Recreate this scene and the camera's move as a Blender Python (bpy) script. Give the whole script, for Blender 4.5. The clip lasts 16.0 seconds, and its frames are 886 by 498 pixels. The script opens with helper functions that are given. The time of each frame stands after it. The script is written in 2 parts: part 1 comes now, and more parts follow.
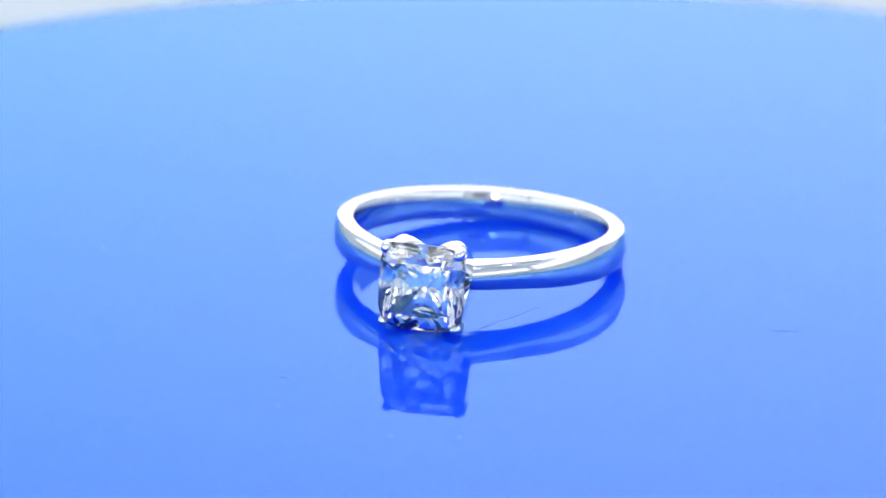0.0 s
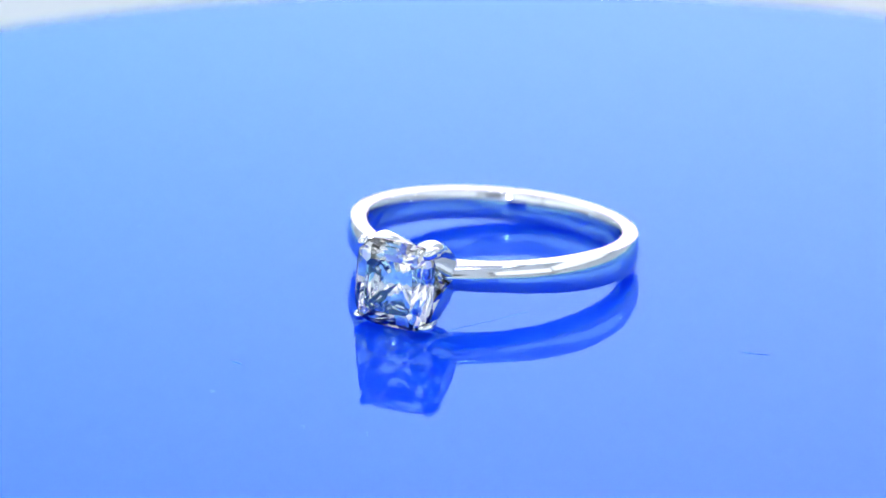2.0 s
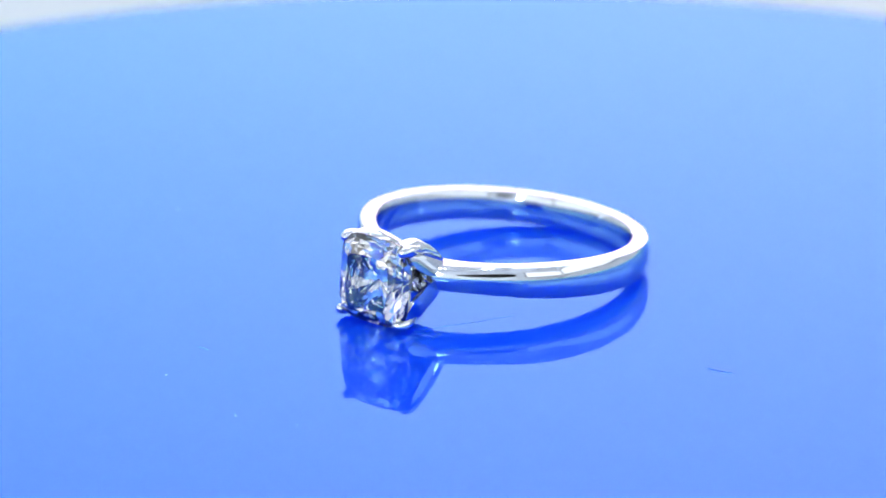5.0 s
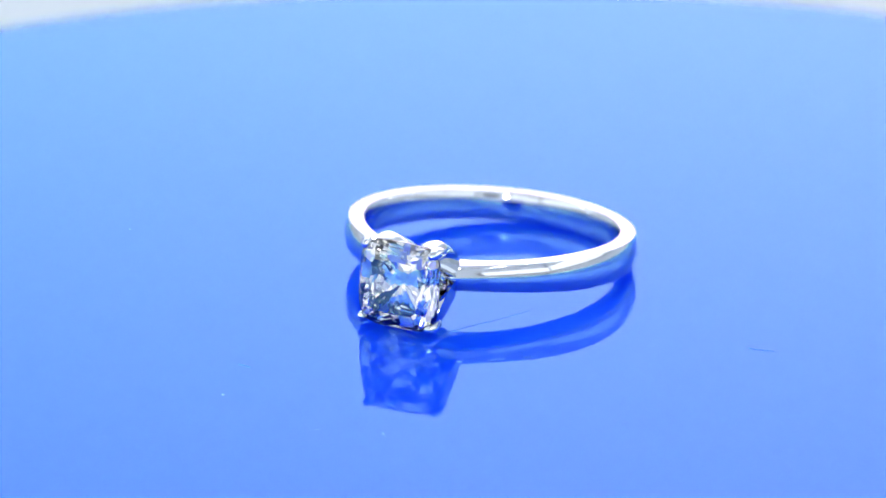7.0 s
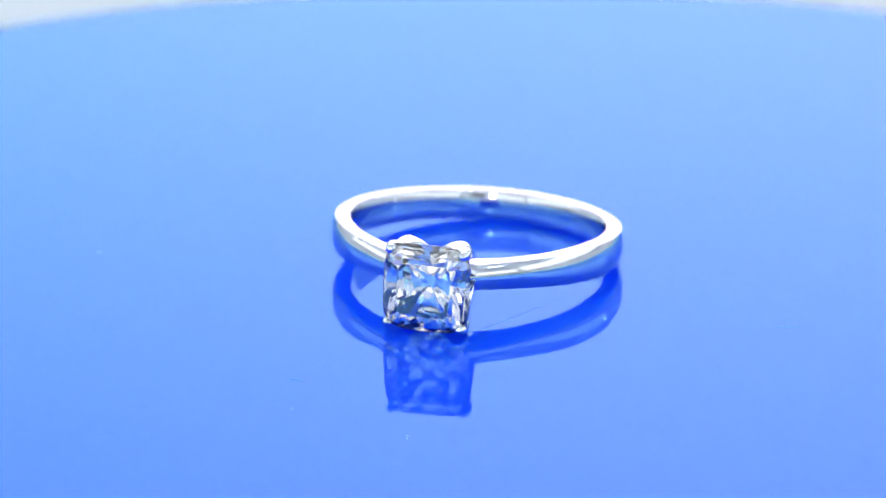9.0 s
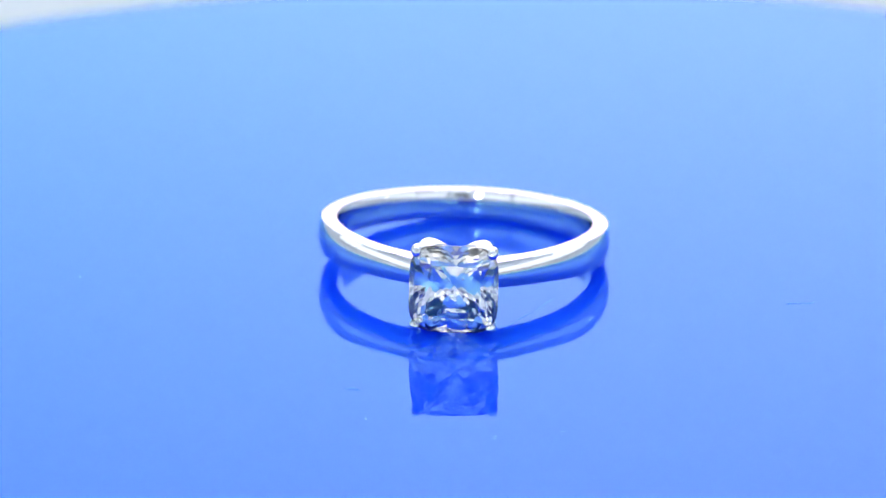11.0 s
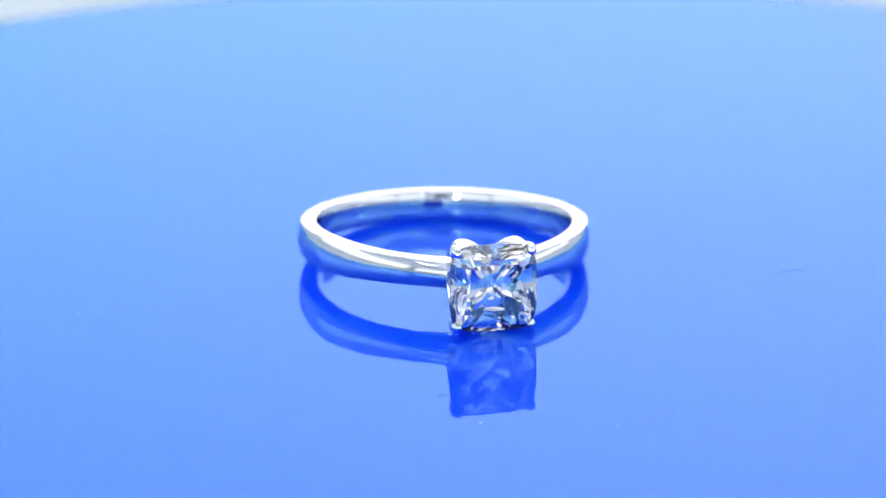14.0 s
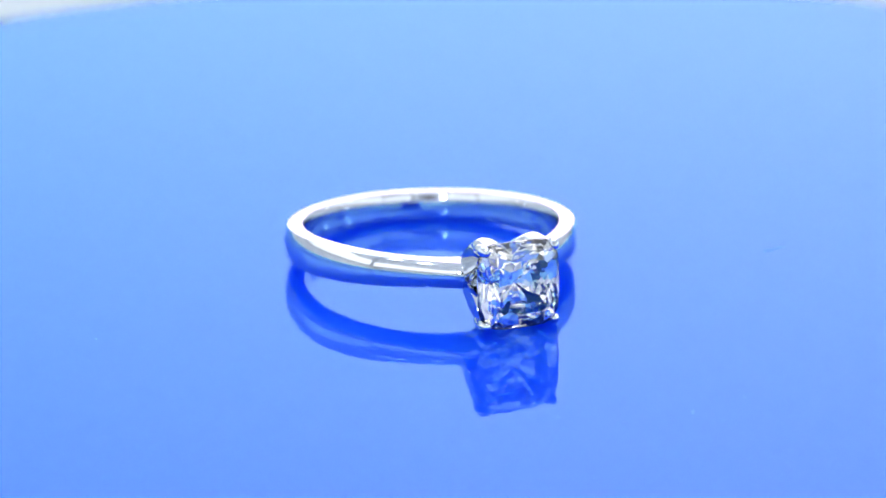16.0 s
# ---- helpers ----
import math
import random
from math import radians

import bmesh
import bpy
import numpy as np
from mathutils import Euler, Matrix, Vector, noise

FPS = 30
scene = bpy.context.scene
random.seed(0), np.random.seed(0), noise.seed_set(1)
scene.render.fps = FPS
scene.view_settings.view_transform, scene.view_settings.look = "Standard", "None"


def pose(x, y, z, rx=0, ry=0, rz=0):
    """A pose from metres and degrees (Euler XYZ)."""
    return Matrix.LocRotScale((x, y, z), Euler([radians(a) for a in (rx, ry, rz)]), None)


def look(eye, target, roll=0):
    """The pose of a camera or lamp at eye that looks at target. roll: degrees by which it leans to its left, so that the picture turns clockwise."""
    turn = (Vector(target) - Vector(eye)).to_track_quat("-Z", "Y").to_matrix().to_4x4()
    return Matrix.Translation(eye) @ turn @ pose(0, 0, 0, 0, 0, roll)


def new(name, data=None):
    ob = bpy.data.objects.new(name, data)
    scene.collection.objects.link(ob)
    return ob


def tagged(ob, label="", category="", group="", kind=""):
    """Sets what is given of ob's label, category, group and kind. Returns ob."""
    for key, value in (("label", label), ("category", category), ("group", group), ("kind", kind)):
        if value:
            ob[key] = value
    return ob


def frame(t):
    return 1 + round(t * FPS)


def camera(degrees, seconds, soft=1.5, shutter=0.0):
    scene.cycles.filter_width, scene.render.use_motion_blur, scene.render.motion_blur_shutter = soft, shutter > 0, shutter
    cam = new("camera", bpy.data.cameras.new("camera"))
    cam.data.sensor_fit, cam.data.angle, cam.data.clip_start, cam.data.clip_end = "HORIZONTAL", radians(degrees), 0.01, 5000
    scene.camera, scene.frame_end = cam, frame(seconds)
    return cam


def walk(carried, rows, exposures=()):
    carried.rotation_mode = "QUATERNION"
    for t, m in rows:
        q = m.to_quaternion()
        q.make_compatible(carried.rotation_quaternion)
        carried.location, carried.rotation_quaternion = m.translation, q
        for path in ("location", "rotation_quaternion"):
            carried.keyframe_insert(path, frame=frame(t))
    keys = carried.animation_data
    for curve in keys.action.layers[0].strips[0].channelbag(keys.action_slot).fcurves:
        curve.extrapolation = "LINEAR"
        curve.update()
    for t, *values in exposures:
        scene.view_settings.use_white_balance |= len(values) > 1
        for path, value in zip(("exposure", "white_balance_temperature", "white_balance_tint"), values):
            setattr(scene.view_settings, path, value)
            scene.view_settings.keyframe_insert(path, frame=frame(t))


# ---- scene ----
MM = 0.001
# ---- camera and its walk ----
cam = camera(13.01, 16.0)
cam.data.dof.use_dof = True
cam.data.dof.focus_distance = 0.2528
cam.data.dof.aperture_fstop = 33.0
EYE = look((-0.94 * MM, -247.29 * MM, 89.38 * MM), (-0.94 * MM, 0, 2.62 * MM), -0.07)
walk(cam, [(0, EYE), (16, EYE)])

# turn of the disc, seconds and degrees: it swings back once
TURN = [(0, -17.4), (1, -23.25), (2, -29.1), (3, -34.9), (3.7, -38.95), (4.1, -41.2), (4.36, -42.1),
        (4.62, -41.2), (5, -38.9), (6, -33.0), (7, -27.05), (8, -21.1), (9, -15.2), (10, -9.5), (11, -4.0),
        (12, 1.55), (13, 7.05), (14, 12.5), (15, 18.0), (16, 23.55)]

# ---- world and exposure ----
world = bpy.data.worlds.new("dim_room")
world.use_nodes = True
world.node_tree.nodes["Background"].inputs[0].default_value = (0.5, 0.55, 0.6, 1)
world.node_tree.nodes["Background"].inputs[1].default_value = 0.02
scene.world = world
scene.view_settings.exposure = 0.0
BACK_GLOW, TOP_GLOW, SPOT_GLOW, FRONT_GLOW, DIODE_GLOW, FILL_GLOW = 1.86, 2.7, 30.0, 250.0, 70.0, 1.7


# ---- materials ----
def material(name, colour, rough, metal=0.0, spec=0.5, grain=0.0, size=400.0, bump=0.0, rough_vary=0.0):
    """A surface with grain at two scales in colour, gloss and relief."""
    m = bpy.data.materials.new(name)
    m.use_nodes = True
    n, l = m.node_tree.nodes, m.node_tree.links
    b = n["Principled BSDF"]
    b.inputs["Metallic"].default_value, b.inputs["Roughness"].default_value = metal, rough
    b.inputs["Specular IOR Level"].default_value = spec
    b.inputs["Base Color"].default_value = (*colour, 1)
    if grain or bump or rough_vary:
        co = n.new("ShaderNodeTexCoord")
        fine, broad, add = n.new("ShaderNodeTexNoise"), n.new("ShaderNodeTexNoise"), n.new("ShaderNodeMath")
        fine.inputs["Scale"].default_value, fine.inputs["Detail"].default_value = size, 4
        broad.inputs["Scale"].default_value, broad.inputs["Detail"].default_value = size / 14, 3
        add.operation = "ADD"
        for t in (fine, broad):
            l.new(co.outputs["Object"], t.inputs["Vector"])
        l.new(fine.outputs["Fac"], add.inputs[0])
        l.new(broad.outputs["Fac"], add.inputs[1])
        if grain:
            mix = n.new("ShaderNodeMapRange")
            mix.inputs["From Min"].default_value, mix.inputs["From Max"].default_value = 0.6, 1.4
            mix.inputs["To Min"].default_value, mix.inputs["To Max"].default_value = 1 - grain, 1 + grain
            l.new(add.outputs[0], mix.inputs["Value"])
            scale = n.new("ShaderNodeVectorMath")
            scale.operation = "SCALE"
            scale.inputs[0].default_value = colour
            l.new(mix.outputs["Result"], scale.inputs["Scale"])
            l.new(scale.outputs["Vector"], b.inputs["Base Color"])
        if rough_vary:
            rr = n.new("ShaderNodeMapRange")
            rr.inputs["From Min"].default_value, rr.inputs["From Max"].default_value = 0.6, 1.4
            rr.inputs["To Min"].default_value, rr.inputs["To Max"].default_value = max(0, rough - rough_vary), rough + rough_vary
            l.new(add.outputs[0], rr.inputs["Value"])
            l.new(rr.outputs["Result"], b.inputs["Roughness"])
        if bump:
            bp = n.new("ShaderNodeBump")
            bp.inputs["Strength"].default_value, bp.inputs["Distance"].default_value = bump, 0.0001
            l.new(fine.outputs["Fac"], bp.inputs["Height"])
            l.new(bp.outputs["Normal"], b.inputs["Normal"])
    return m


def glowing(name, colour, strength, hot=None):
    """hot: x, y, width, gain and colour of a brighter zone added to a lamp's face to shape its reflection."""
    m = bpy.data.materials.new(name)
    m.use_nodes = True
    n, l = m.node_tree.nodes, m.node_tree.links
    n.remove(n["Principled BSDF"])
    e = n.new("ShaderNodeEmission")
    e.inputs[0].default_value, e.inputs[1].default_value = (*colour, 1), strength
    l.new(e.outputs[0], n["Material Output"].inputs[0])
    if hot:
        co, away, rng = n.new("ShaderNodeTexCoord"), n.new("ShaderNodeVectorMath"), n.new("ShaderNodeMapRange")
        away.operation = "DISTANCE"
        away.inputs[1].default_value = (hot[0], hot[1], 0)
        rng.interpolation_type = "SMOOTHERSTEP"
        rng.inputs["From Min"].default_value, rng.inputs["From Max"].default_value = 0, hot[2] * 2
        rng.inputs["To Min"].default_value, rng.inputs["To Max"].default_value = strength * (1 + hot[3]), strength
        l.new(co.outputs["Object"], away.inputs[0])
        l.new(away.outputs["Value"], rng.inputs["Value"])
        l.new(rng.outputs["Result"], e.inputs["Strength"])
        tone, share = n.new("ShaderNodeMix"), n.new("ShaderNodeMapRange")
        tone.data_type = "RGBA"
        share.interpolation_type = "SMOOTHERSTEP"
        share.inputs["From Min"].default_value, share.inputs["From Max"].default_value = 0, hot[2] * 2
        share.inputs["To Min"].default_value, share.inputs["To Max"].default_value = 1, 0
        tone.inputs["A"].default_value, tone.inputs["B"].default_value = (*colour, 1), (*hot[4], 1)
        l.new(away.outputs["Value"], share.inputs["Value"])
        l.new(share.outputs["Result"], tone.inputs["Factor"])
        l.new(tone.outputs["Result"], e.inputs["Color"])
    return m


def clear_stone(name, ior):
    m = bpy.data.materials.new(name)
    m.use_nodes = True
    n, l = m.node_tree.nodes, m.node_tree.links
    n.remove(n["Principled BSDF"])
    g = n.new("ShaderNodeBsdfGlass")
    g.inputs["Color"].default_value = (1, 1, 1, 1)
    g.inputs["Roughness"].default_value = 0.0
    g.inputs["IOR"].default_value = ior
    l.new(g.outputs[0], n["Material Output"].inputs[0])
    return m


def blue_acrylic():
    """Blue translucent acrylic that scatters light within, under a glossy tinted skin."""
    m = material("blue_gloss_acrylic", (0.002, 0.035, 0.97), 0.5, spec=0.0, grain=0.02, size=300)
    n, l = m.node_tree.nodes, m.node_tree.links
    b = n["Principled BSDF"]
    b.inputs["Subsurface Weight"].default_value = 1.0
    b.inputs["Subsurface Radius"].default_value = (1, 1, 1)
    b.inputs["Subsurface Scale"].default_value = 0.02
    gloss, mix, fres = n.new("ShaderNodeBsdfGlossy"), n.new("ShaderNodeMixShader"), n.new("ShaderNodeFresnel")
    gloss.inputs["Color"].default_value = (0.43, 0.95, 1.0, 1)
    gloss.inputs["Roughness"].default_value = 0.004
    fres.inputs["IOR"].default_value = 1.5
    l.new(fres.outputs[0], mix.inputs[0])
    l.new(b.outputs[0], mix.inputs[1])
    l.new(gloss.outputs[0], mix.inputs[2])
    l.new(mix.outputs[0], n["Material Output"].inputs[0])
    return m


METAL = material("polished_white_gold", (0.63, 0.68, 0.76), 0.045, metal=1, grain=0.02, size=3000, bump=0.004, rough_vary=0.02)
DIAMOND = clear_stone("diamond", 2.417)
BLUE = blue_acrylic()
RIM = material("light_blocking_blue_edge", (0.02, 0.10, 0.6), 0.15, grain=0.03, size=300)
PAPER = material("grey_card", (0.38, 0.46, 0.52), 0.6, grain=0.03, size=600, bump=0.1)
GREY = material("pale_grey_tent_fabric", (0.68, 0.71, 0.73), 0.8, grain=0.04, size=900, bump=0.2)
DARK = material("dark_cloth", (0.05, 0.047, 0.045), 0.8, grain=0.2, size=300, bump=0.2)
CASE = material("grey_lamp_case", (0.25, 0.25, 0.26), 0.4, grain=0.05, size=300)
LINT = material("blue_grey_lint", (0.03, 0.16, 0.7), 0.9, spec=0.0, grain=0.2, size=3000)
PALE_DUST = material("pale_dust", (0.3, 0.5, 0.85), 0.8, grain=0.1, size=3000)
# brighter pinkish zone added to tint the sheen mirrored by the disc
GLOW_BACK = glowing("lit_back_panel", (0.97, 1.0, 0.99), BACK_GLOW, (0.07, 0.13, 0.17, 0.6, (1.0, 0.77, 0.95)))
GLOW_TOP = glowing("lit_roof_fill", (0.95, 1.0, 1.03), TOP_GLOW)
GLOW_FILL = glowing("lit_fill_panel", (0.98, 1.0, 1.02), FILL_GLOW)
GLOW_DIODE = glowing("lit_sparkle_diode", (0.96, 1.0, 1.04), DIODE_GLOW)
GLOW_FRONT = glowing("lit_front_diode", (1.0, 0.97, 0.93), FRONT_GLOW)
GLOW_SPOT = glowing("lit_spot_diode", (1.0, 0.97, 0.92), SPOT_GLOW)


# ---- building ----
def mesh_of(name, bm, mat, smooth=False):
    me = bpy.data.meshes.new(name)
    bmesh.ops.recalc_face_normals(bm, faces=bm.faces)
    if bm.calc_volume(signed=True) < 0:
        bmesh.ops.reverse_faces(bm, faces=bm.faces)
    for f in bm.faces:
        f.smooth = smooth
    bm.to_mesh(me)
    bm.free()
    me.materials.append(mat)
    return me


def part(name, bm, mat, parent=None, label="", smooth=False):
    ob = new(name, mesh_of(name, bm, mat, smooth))
    if parent:
        ob.parent = parent
    return tagged(ob, label)


def box(bm, lo, hi, bevel=0.0):
    c = [(a + b) / 2 for a, b in zip(lo, hi)]
    s = [b - a for a, b in zip(lo, hi)]
    made = bmesh.ops.create_cube(bm, size=1, matrix=Matrix.LocRotScale(c, None, s))
    if bevel:
        edges = list({e for v in made["verts"] for e in v.link_edges})
        bmesh.ops.bevel(bm, geom=edges, offset=bevel, segments=2, affect="EDGES")


def grid_faces(bm, rows, close_u=False, close_v=False):
    """Quads over a table of vertices."""
    nu, nv = len(rows), len(rows[0])
    for i in range(nu if close_u else nu - 1):
        for j in range(nv if close_v else nv - 1):
            a, b = rows[i], rows[(i + 1) % nu]
            bm.faces.new((a[j], b[j], b[(j + 1) % nv], a[(j + 1) % nv]))


def tube(bm, pts, radii, sides=14, squash=1.0, side_axis=None):
    """A tapered tube with round ends along points."""
    pts = [Vector(p) for p in pts]
    rows = []
    n = len(pts)
    for i, p in enumerate(pts):
        d = (pts[min(i + 1, n - 1)] - pts[max(i - 1, 0)]).normalized()
        ax = Vector(side_axis) if side_axis else Vector((0.3, 0.2, 1))
        u = d.cross(ax).normalized()
        w = u.cross(d).normalized()
        rows.append([bm.verts.new(p + radii[i] * (u * math.cos(2 * math.pi * k / sides) * squash + w * math.sin(2 * math.pi * k / sides))) for k in range(sides)])
    grid_faces(bm, rows, close_v=True)
    bm.faces.new(rows[0])
    bm.faces.new(rows[-1])


# ---- the light tent round the turntable ----
X0, X1, Y0, Y1, Z0, Z1, TH = -0.30, 0.30, -0.30, 0.36, -0.004, 0.36, 0.006


def tent():
    bm = bmesh.new()
    box(bm, (X0 - TH, Y0 - TH, Z0 - 0.01), (X1 + TH, Y1 + TH, Z0))
    tagged(part("floor", bm, PAPER), "smooth brightly lit grey card lying under the blue disc", "floor", kind="structure")
    for name, lo, hi, mat, colour in (("wall_north", (X0 - TH, Y1, Z0), (X1 + TH, Y1 + TH, Z1), GREY, "pale grey"),
                                      ("wall_west", (X0 - TH, Y0, Z0), (X0, Y1, Z1), GREY, "pale grey"),
                                      ("wall_east", (X1, Y0, Z0), (X1 + TH, Y1, Z1), GREY, "pale grey")):
        bm = bmesh.new()
        box(bm, lo, hi)
        tagged(part(name, bm, mat), "plain " + colour + " fabric side of a light tent", "tent wall", kind="structure")
    # the front has an opening for the camera
    bm = bmesh.new()
    n, cx, cz, rx, rz = 64, 0.010, 0.098, 0.048, 0.042
    lo_x, hi_x = X0 - TH, X1 + TH
    sheets = []
    for y in (Y0 - TH, Y0):
        hole, rim = [], []
        for k in range(n):
            c, q = math.cos(2 * math.pi * k / n), math.sin(2 * math.pi * k / n)
            far = min(((hi_x if c > 0 else lo_x) - cx) / c if abs(c) > 1e-6 else 9, ((Z1 if q > 0 else Z0) - cz) / q if abs(q) > 1e-6 else 9)
            hole.append(bm.verts.new((cx + rx * c, y, cz + rz * q)))
            rim.append(bm.verts.new((cx + far * c, y, cz + far * q)))
        sheets += [hole, rim]
    grid_faces(bm, [sheets[0], sheets[1], sheets[3], sheets[2]], close_u=True, close_v=True)
    tagged(part("wall_south", bm, GREY), "pale grey fabric tent front with an oval opening for the camera", "tent wall", kind="structure")
    bm = bmesh.new()
    box(bm, (-0.3, Y0 - 0.30, Z0 - 0.05), (0.3, Y0 - 0.29, 0.5))
    tagged(part("backdrop", bm, DARK), "dark cloth of the unlit room outside the tent", "backdrop", kind="structure")
    bm = bmesh.new()
    box(bm, (X0 - TH, Y0 - TH, Z1), (X1 + TH, Y1 + TH, Z1 + TH))
    tagged(part("ceiling", bm, GREY), "plain pale grey fabric roof of a light tent", "tent roof", kind="structure")


def panel_lamp(name, at, size, glow, label):
    """A shallow lamp case with a glowing face that looks down its own -z."""
    lamp = tagged(new(name), label, "lamp")
    w, h = size[0] / 2, size[1] / 2
    bm = bmesh.new()
    box(bm, (-w - 0.006, -h - 0.006, 0), (w + 0.006, h + 0.006, 0.008), 0.001)
    part("case", bm, CASE, lamp)
    bm = bmesh.new()
    box(bm, (-w, -h, -0.003), (w, h, -0.0005))
    part("diffuser", bm, glow, lamp, "glowing white diffuser")
    lamp.matrix_basis = at
    return lamp


tent()
panel_lamp("back_panel", pose(0.02, Y1 - 0.009, 0.18, -90, 0, 0), (0.29, 0.33), GLOW_BACK, "large flat white diode panel lighting the back of the tent")
# unseen panel added overhead for the light that falls on the disc
panel_lamp("roof_fill", pose(0, 0.235, Z1 - 0.009), (0.5, 0.20), GLOW_TOP, "unseen white fill panel added under the tent roof to light the disc")


def spot(at, glow, size=1.0):
    lamp = tagged(new("diode_spot"), "small bright diode spot on the tent", "lamp")
    bm = bmesh.new()
    bmesh.ops.create_cone(bm, cap_ends=True, segments=24, radius1=0.011 * size, radius2=0.008 * size, depth=0.012, matrix=pose(0, 0, 0.006))
    part("case", bm, CASE, lamp)
    bm = bmesh.new()
    bmesh.ops.create_cone(bm, cap_ends=True, segments=24, radius1=0.008 * size, radius2=0.008 * size, depth=0.002, matrix=pose(0, 0, -0.0015))
    part("diode", bm, glow, lamp, "glowing white diode")
    lamp.matrix_basis = at
    return lamp


for eye in ((X1 - 0.014, -0.03, 0.11), (X1 - 0.014, 0.15, 0.12), (X0 + 0.014, 0.03, 0.11)):
    spot(look(eye, (0, 0, 0)), GLOW_SPOT)


def sparkle_bar(at, count, length):
    """A slim lamp case with a row of round diodes that look down its own -z."""
    lamp = tagged(new("sparkle_bar"), "unseen slim grey lamp bar with bright diodes, added for sparkle in the stone", "lamp")
    bm = bmesh.new()
    box(bm, (-length / 2, -0.009, 0), (length / 2, 0.009, 0.008), 0.001)
    part("case", bm, CASE, lamp)
    for k in range(count):
        x = length * ((k + 0.5) / count - 0.5)
        bm = bmesh.new()
        bmesh.ops.create_cone(bm, cap_ends=True, segments=16, radius1=0.0075, radius2=0.008, depth=0.003, matrix=pose(x, 0, -0.0015))
        part("diode", bm, GLOW_DIODE, lamp, "glowing white diode")
    lamp.matrix_basis = at
    return lamp


# unseen bar added under the roof to put sparkle into the stone
sparkle_bar(pose(0, -0.13, Z1 - 0.009), 9, 0.44)
# unseen fill panels added at front and sides to brighten the stone
for x, z, w, h in ((-0.185, 0.105, 0.20, 0.10), (0.195, 0.105, 0.20, 0.10)):
    panel_lamp("front_fill", pose(x, Y0 + 0.012, z, 90, 0, 0), (w, h), GLOW_FILL, "unseen white fill panel added low on the tent front to brighten the stone")
for x, turn in ((X0 + 0.012, -90), (X1 - 0.012, 90)):
    panel_lamp("side_fill", pose(x, -0.06, 0.12, 90, 0, turn), (0.40, 0.12), GLOW_FILL, "unseen white fill panel added low on the tent side to brighten the stone")
for z in (0.094, 0.122):
    spot(look((-0.066, Y0 + 0.014, z), (0, 0, 0)), GLOW_FRONT, 1.25)

# ---- the blue disc ----
DISC_R = 77.6 * MM
disc = tagged(new("turntable_disc"), "round glossy blue acrylic disc that turns on grey card", "turntable")


def turned(prof, n=256):
    """A solid turned about the disc's own middle from radii and heights."""
    bm = bmesh.new()
    cx, cy = 3.64, -1.19
    rings = [[bm.verts.new(((cx + q * math.cos(2 * math.pi * k / n)) * MM, (cy + q * math.sin(2 * math.pi * k / n)) * MM, z * MM)) for k in range(n)] for q, z in prof]
    return bm, rings


def disc_parts():
    edge = DISC_R / MM
    bm, rings = turned([(edge - 0.5, -3.9), (edge - 0.5, 0)])
    grid_faces(bm, rings, close_v=True)
    bm.faces.new(rings[0])
    bm.faces.new(rings[-1])
    part("plate", bm, BLUE, disc)
    # opaque band added to keep side light out of the scattering plate
    bm, rings = turned([(edge - 0.49, -3.9), (edge - 0.1, -3.9), (edge, -3.8), (edge, -0.12), (edge - 0.04, -0.05), (edge - 0.12, -0.02), (edge - 0.49, -0.02)])
    grid_faces(bm, rings, close_u=True, close_v=True)
    part("rim", bm, RIM, disc, "opaque blue band added round the disc's edge to block side light")


disc_parts()


# ---- the ring ----
ring = tagged(new("engagement_ring"), "polished white gold ring with one cushion-cut diamond lying on blue disc", "ring")
R_OUT, R_IN = 10.08, 8.6


def band():
    """The hoop: flat sides, domed outside, slightly domed inside, narrower and thicker towards the head at -y."""
    bm = bmesh.new()
    rows = []
    n = 288
    for i in range(n):
        a = 2 * math.pi * i / n
        off = abs((a - 1.5 * math.pi + math.pi) % (2 * math.pi) - math.pi)     # angle from the head
        near = max(0.0, 1 - off / radians(75))
        near = near * near * (3 - 2 * near)
        far = min(1.0, max(0.0, (off - radians(80)) / radians(80)))
        far = far * far * (3 - 2 * far)
        w, zc = 1.16 - 0.36 * near - 0.09 * far, -0.14 * near - 0.09 * far
        close = max(0.0, 1 - off / radians(44))
        close = close * close * (3 - 2 * close)
        deg = math.degrees(off)                           # the shoulders run out straight towards the head
        reach = min(1.0, max(0.0, (deg - 1) / 12))
        reach = reach * reach * (3 - 2 * reach)
        ro = R_OUT * (1 + reach * (1 / math.cos(radians(0.8 * max(0.0, 42 - deg))) - 1)) - 0.15 * (1 - reach)
        edge = ro - 0.27 + 0.05 * close
        prof = []
        for k in range(13):                               # outside, from the lower edge to the upper
            t = -1 + k / 6
            prof.append((edge + (ro - edge) * (1 - t * t) ** 0.9, w * t * (0.985 - 0.22 * close)))
        for k in range(5):                                # upper side, slightly rounded
            t = k / 4
            prof.append((edge - 0.07 - 0.18 * close - t * (edge - 0.07 - 0.18 * close - R_IN - 0.23), w + 0.02 + 0.015 * math.sin(math.pi * t)))
        for k in range(17):                               # inside, rounded for comfort
            t = 1 - k / 8
            prof.append((R_IN + 0.17 * abs(t) ** 2.6, w * 0.97 * t))
        for k in range(5):
            t = 1 - k / 4
            prof.append((edge - 0.05 - t * (edge - 0.05 - R_IN - 0.23), -w - 0.015 * math.sin(math.pi * t)))
        c, s = math.cos(a), math.sin(a)
        rows.append([bm.verts.new((r * c * MM, r * s * MM, (z + zc) * MM)) for r, z in prof])
    grid_faces(bm, rows, close_u=True, close_v=True)
    ob = part("band", bm, METAL, ring, smooth=True)
    sharp = ob.modifiers.new("sharp", "EDGE_SPLIT")
    sharp.split_angle = radians(32)
    return ob


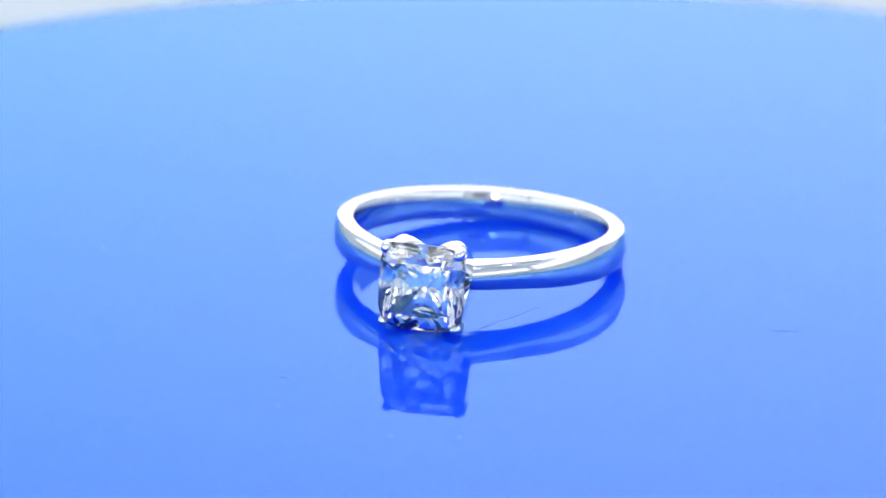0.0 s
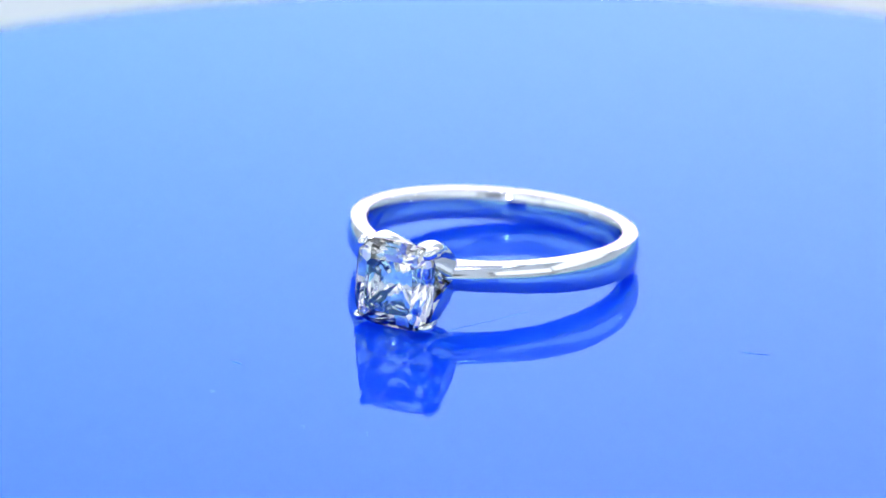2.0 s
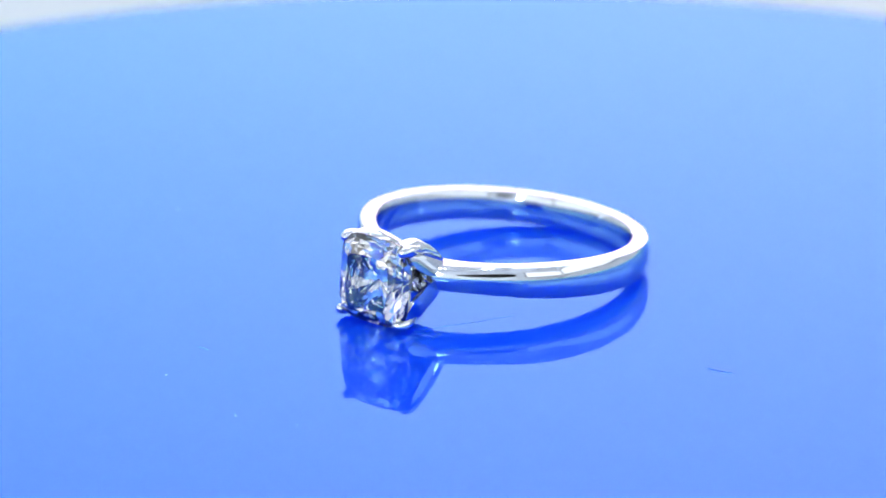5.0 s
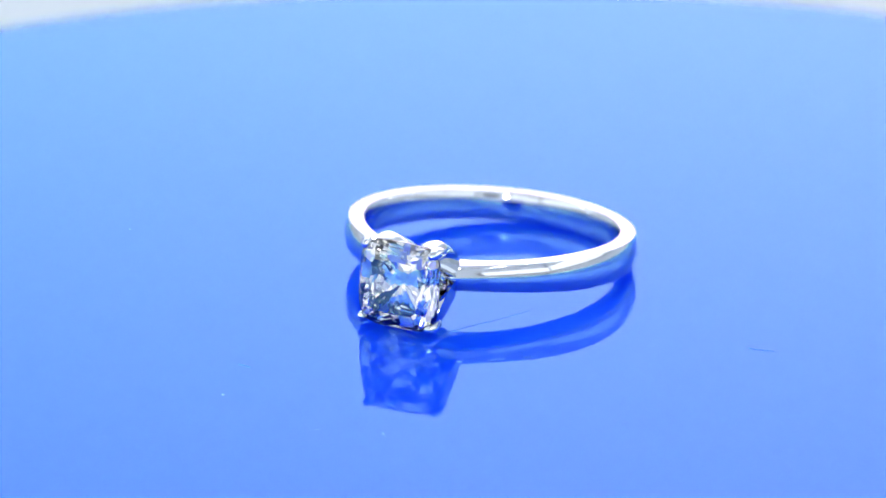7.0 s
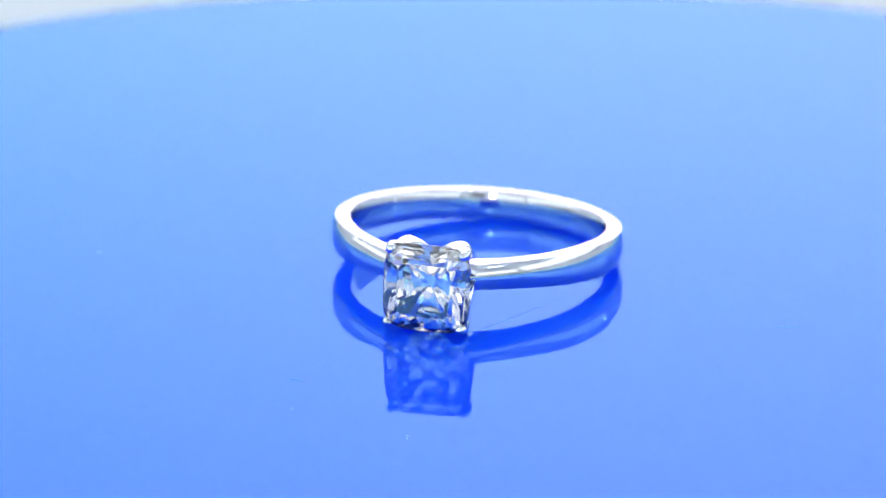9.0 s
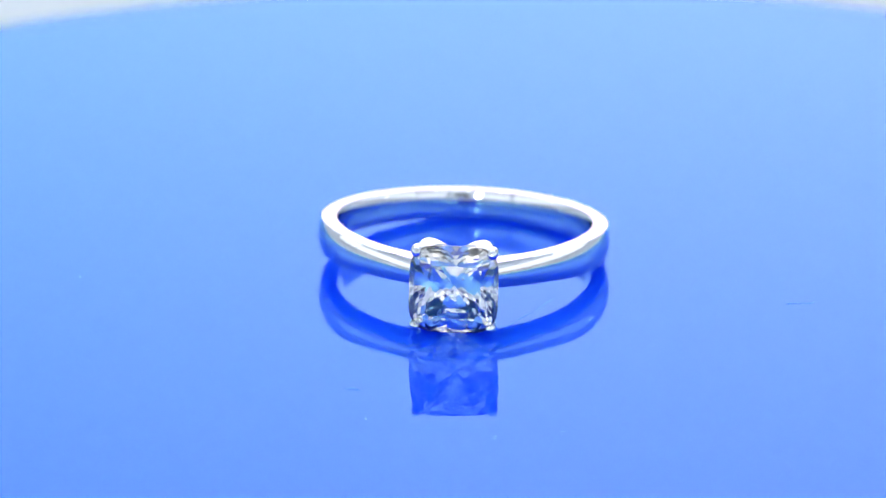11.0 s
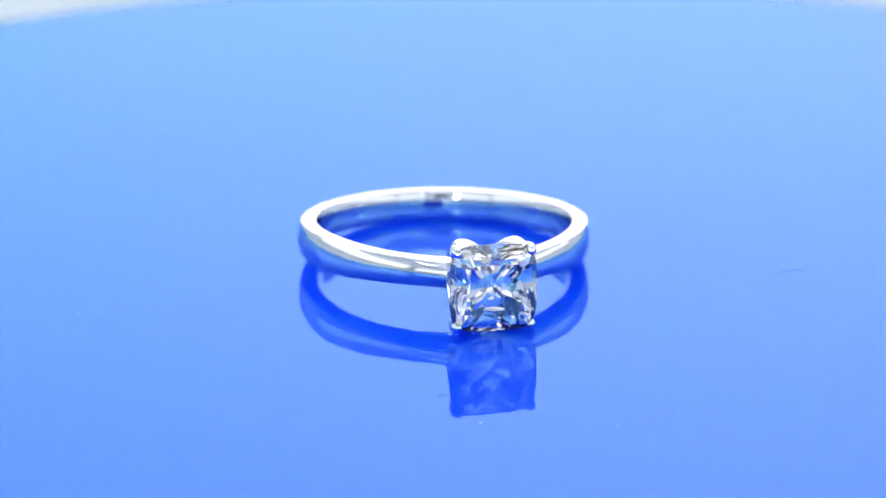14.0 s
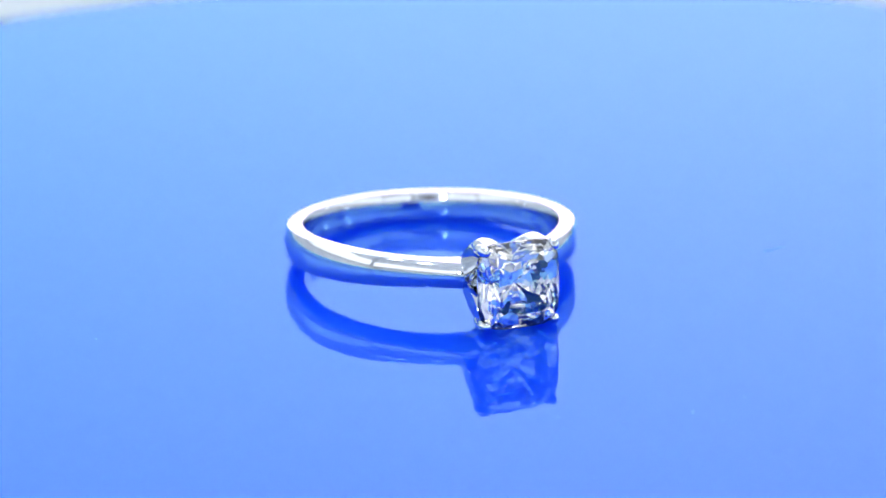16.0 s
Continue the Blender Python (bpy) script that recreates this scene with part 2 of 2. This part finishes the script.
def cushion(a, half, power=3.2):
    """Rounded square outline: the point at angle a."""
    c, s = math.cos(a), math.sin(a)
    r = half / (abs(c) ** power + abs(s) ** power) ** (1 / power)
    return r * c, r * s


HEAD_X, HEAD_Z = 0.2, -0.04


def head():
    """The tulip head: four petals that rise from the band into claws, with deep scallops between them."""
    bm = bmesh.new()
    nu, nv = 160, 16
    tip, base = 3.95, -0.9
    outer, inner = [], []
    for i in range(nu):
        a = 2 * math.pi * i / nu
        corner = abs(math.sin(2 * a)) ** 0.8
        low = -0.4 * math.cos(a) ** 2 + 0.6 * math.sin(a) ** 2
        top = low + (tip - low) * corner
        ro, ri = [], []
        for j in range(nv):
            t = j / (nv - 1)
            h = base + (top - base) * t
            g = max(0.0, (h - base) / (tip - base))
            wide = 2.1 + 0.72 * g ** 0.6
            high = (0.5 + 2.75 * g ** 0.5 - 2.0 * max(0.0, g - 0.64)) * (0.68 + 0.44 * corner)
            thick = 0.36 - 0.12 * t
            power = 4.5 + 2.0 * g
            for lst, cut in ((ro, 0), (ri, thick)):
                x, z = cushion(a, 1.0, power)
                lst.append(bm.verts.new(((HEAD_X + x * (wide - cut)) * MM, (-R_OUT - h) * MM, (HEAD_Z + z * (high - cut)) * MM)))
        outer.append(ro)
        inner.append(ri)
    grid_faces(bm, outer, close_u=True)
    grid_faces(bm, inner, close_u=True)
    for i in range(nu):
        k = (i + 1) % nu
        bm.faces.new((outer[i][-1], outer[k][-1], inner[k][-1], inner[i][-1]))
        bm.faces.new((outer[i][0], outer[k][0], inner[k][0], inner[i][0]))
    ob = part("head", bm, METAL, ring, "four-petal tulip setting", smooth=True)
    ob.modifiers.new("sharp", "EDGE_SPLIT").split_angle = radians(50)
    for sx, sz in ((-1, 1), (1, 1), (-1, -1), (1, -1)):
        bm = bmesh.new()
        kx, kz = (2.50, 2.42) if sz > 0 else (2.50, 2.66)
        pts = [(0.90, 2.4, 0.30), (0.97, 3.0, 0.36), (1.0, 3.6, 0.38), (1.0, 3.95, 0.37),
               (0.98, 4.2, 0.34), (0.95, 4.36, 0.27), (0.92, 4.44, 0.14)]
        tube(bm, [((HEAD_X + sx * q * kx) * MM, (-R_OUT - h) * MM, (HEAD_Z + sz * q * kz) * MM) for q, h, r in pts],
             [r * MM for q, h, r in pts], 20, 1.0, (sx, 0.1, -sz))
        part("claw", bm, METAL, ob, "rounded claw tip", smooth=True)
    return ob


STONE_H = 3.88                                            # from the hoop's outside to the girdle


def diamond():
    """A square cushion-cut stone, ground facet by facet from a block; the table faces +h, then laid so that it looks to -y."""
    rnd = random.Random(11)
    half, girdle, table, power = 2.93, 0.05, 0.60, 4.0
    mid = Vector((0, 0, -0.6))
    cuts = []

    def cut(normal, on):
        cuts.append(normal / normal.dot(on - mid))

    def profile(steps):
        """Height lost from the girdle inwards, for slopes in degrees that hold down to a share of the half width."""
        def at(f):
            z, edge = 0.0, 1.0
            for share, slope in steps:
                low = max(share, f)
                if low < edge:
                    z += (edge - low) * half * math.tan(radians(slope))
                    edge = low
            return z
        return at

    def tier(at, f, slope, count, phase, up, by):
        """A row of facets that touch a rounded square of share f of the girdle."""
        for i in range(count):
            a = 2 * math.pi * (i + phase) / count
            x, y = cushion(a, half * f, power)
            gx, gy = [math.copysign(abs(q / (half * f)) ** (power - 1), q) for q in (x, y)]
            steep = math.tan(radians(slope + rnd.uniform(-by, by)))
            turn = rnd.uniform(-by, by) * 0.03
            gx, gy = gx - gy * turn, gy + gx * turn
            normal = Vector((gx * steep, gy * steep, up)).normalized()
            cut(normal, Vector((x, y, up * (girdle + at(f)))))

    for k in range(48):                                   # girdle
        a = 2 * math.pi * k / 48
        x, y = cushion(a, half, power)
        cut(Vector((math.copysign(abs(x) ** (power - 1), x), math.copysign(abs(y) ** (power - 1), y), 0)).normalized(), Vector((x, y, 0)))
    crown = profile(((0.90, 45), (0.78, 37), (0.0, 30)))
    for f, slope, count, phase, by in ((0.95, 45, 24, 0.5, 1.2), (0.84, 37, 16, 0.0, 1.0), (0.72, 30, 8, 0.5, 0.8)):
        tier(crown, f, slope, count, phase, 1, by)
    cut(Vector((0, 0, 1)), Vector((0, 0, girdle + crown(table))))
    pavilion = profile(((0.93, 62), (0.84, 56), (0.72, 51), (0.58, 47.5), (0.43, 45), (0.29, 43.6), (0.16, 42.4), (0.0, 41.0)))
    for f, slope, count, phase, by in ((0.965, 62, 32, 0.5, 2.0), (0.89, 56, 32, 0.0, 2.0), (0.78, 51, 24, 0.5, 1.8), (0.65, 47.5, 24, 0.0, 1.6),
                                       (0.50, 45, 24, 0.5, 1.6), (0.36, 43.6, 16, 0.0, 1.4), (0.23, 42.4, 8, 0.5, 1.0), (0.10, 41.0, 8, 0.0, 0.8)):
        tier(pavilion, f, slope, count, phase, -1, by)
    # the corners of the stone are the faces of the hull of the cuts' poles
    poles, bm = bmesh.new(), bmesh.new()
    for c in cuts:
        poles.verts.new(c)
    bmesh.ops.convex_hull(poles, input=poles.verts)
    poles.normal_update()
    for f in poles.faces:
        bm.verts.new(f.normal / f.normal.dot(f.verts[0].co) + mid)
    poles.free()
    bmesh.ops.remove_doubles(bm, verts=bm.verts, dist=0.004)
    bmesh.ops.convex_hull(bm, input=bm.verts)
    bmesh.ops.delete(bm, geom=[v for v in bm.verts if not v.link_faces], context="VERTS")
    bmesh.ops.dissolve_limit(bm, angle_limit=radians(0.5), verts=bm.verts, edges=bm.edges)
    lay = Matrix(((1, 0, 0, HEAD_X), (0, 0, -1, -R_OUT - STONE_H), (0, 1, 0, HEAD_Z - 0.1), (0, 0, 0, 1)))
    bm.transform(Matrix.Scale(MM, 4) @ lay)
    return part("diamond", bm, DIAMOND, ring, "clear cushion-cut diamond with many facets")


band()
head()
diamond()
RING_POSE = pose(0.185 * MM, 4.83 * MM, 2.005 * MM, -4.81, 0, 0) @ pose(0, 0, 0, 0, 1.39, 0)


# ---- lint, dust and fine scratches on the disc ----
def wisp(pts, width, bend):
    """A fine fibre lying along points on the disc."""
    bm = bmesh.new()
    (ax, ay), (bx, by) = pts
    line = []
    for k in range(9):
        t = k / 8
        off = bend * math.sin(math.pi * t) + 0.05 * bend * math.sin(9 * t)
        line.append(((ax + (bx - ax) * t - (by - ay) * off) * MM, (ay + (by - ay) * t + (bx - ax) * off) * MM, (width * 0.45 + 0.002) * MM))
    tube(bm, line, [width * MM * (0.35 + 0.65 * math.sin(math.pi * (0.1 + 0.8 * k / 8))) for k in range(9)], 6)
    return bm


LOOSE = []
for ends, width, bend in ((((-5.75, -19.62), (-4.85, -19.70)), 0.022, 0.06), (((22.2, -2.15), (24.0, -1.85)), 0.018, -0.05)):
    hair = part("lint_fibre", wisp(ends, width, bend), LINT, smooth=True)
    LOOSE.append(tagged(hair, "short fine dark lint fibre lying on the blue disc", "lint", "lint on the disc"))
for x, y in ((4.1, -27.05), (8.2, -26.1), (-4.0, -24.6), (-25.7, 0.05)):
    bm = bmesh.new()
    bmesh.ops.create_icosphere(bm, subdivisions=1, radius=0.028 * MM, matrix=Matrix.Translation((x * MM, y * MM, 0.022 * MM)) @ Matrix.Diagonal((1.3, 0.9, 0.8, 1)))
    LOOSE.append(tagged(part("dust_speck", bm, PALE_DUST), "tiny pale dust speck lying on the blue disc", "dust", "dust on the disc"))
for ends, width in ((((3.6, -8.2), (5.3, -4.9)), 0.012), (((5.5, -4.6), (6.6, -2.2)), 0.010)):
    part("scratch", wisp(ends, width, 0.015), LINT, disc, "hairline scratch")


def motions():
    for thing, rest in [(disc, pose(0, 0, 0)), (ring, RING_POSE)] + [(bit, pose(0, 0, 0)) for bit in LOOSE]:
        walk(thing, [(t, pose(0, 0, 0, 0, 0, a) @ rest) for t, a in TURN])


motions()
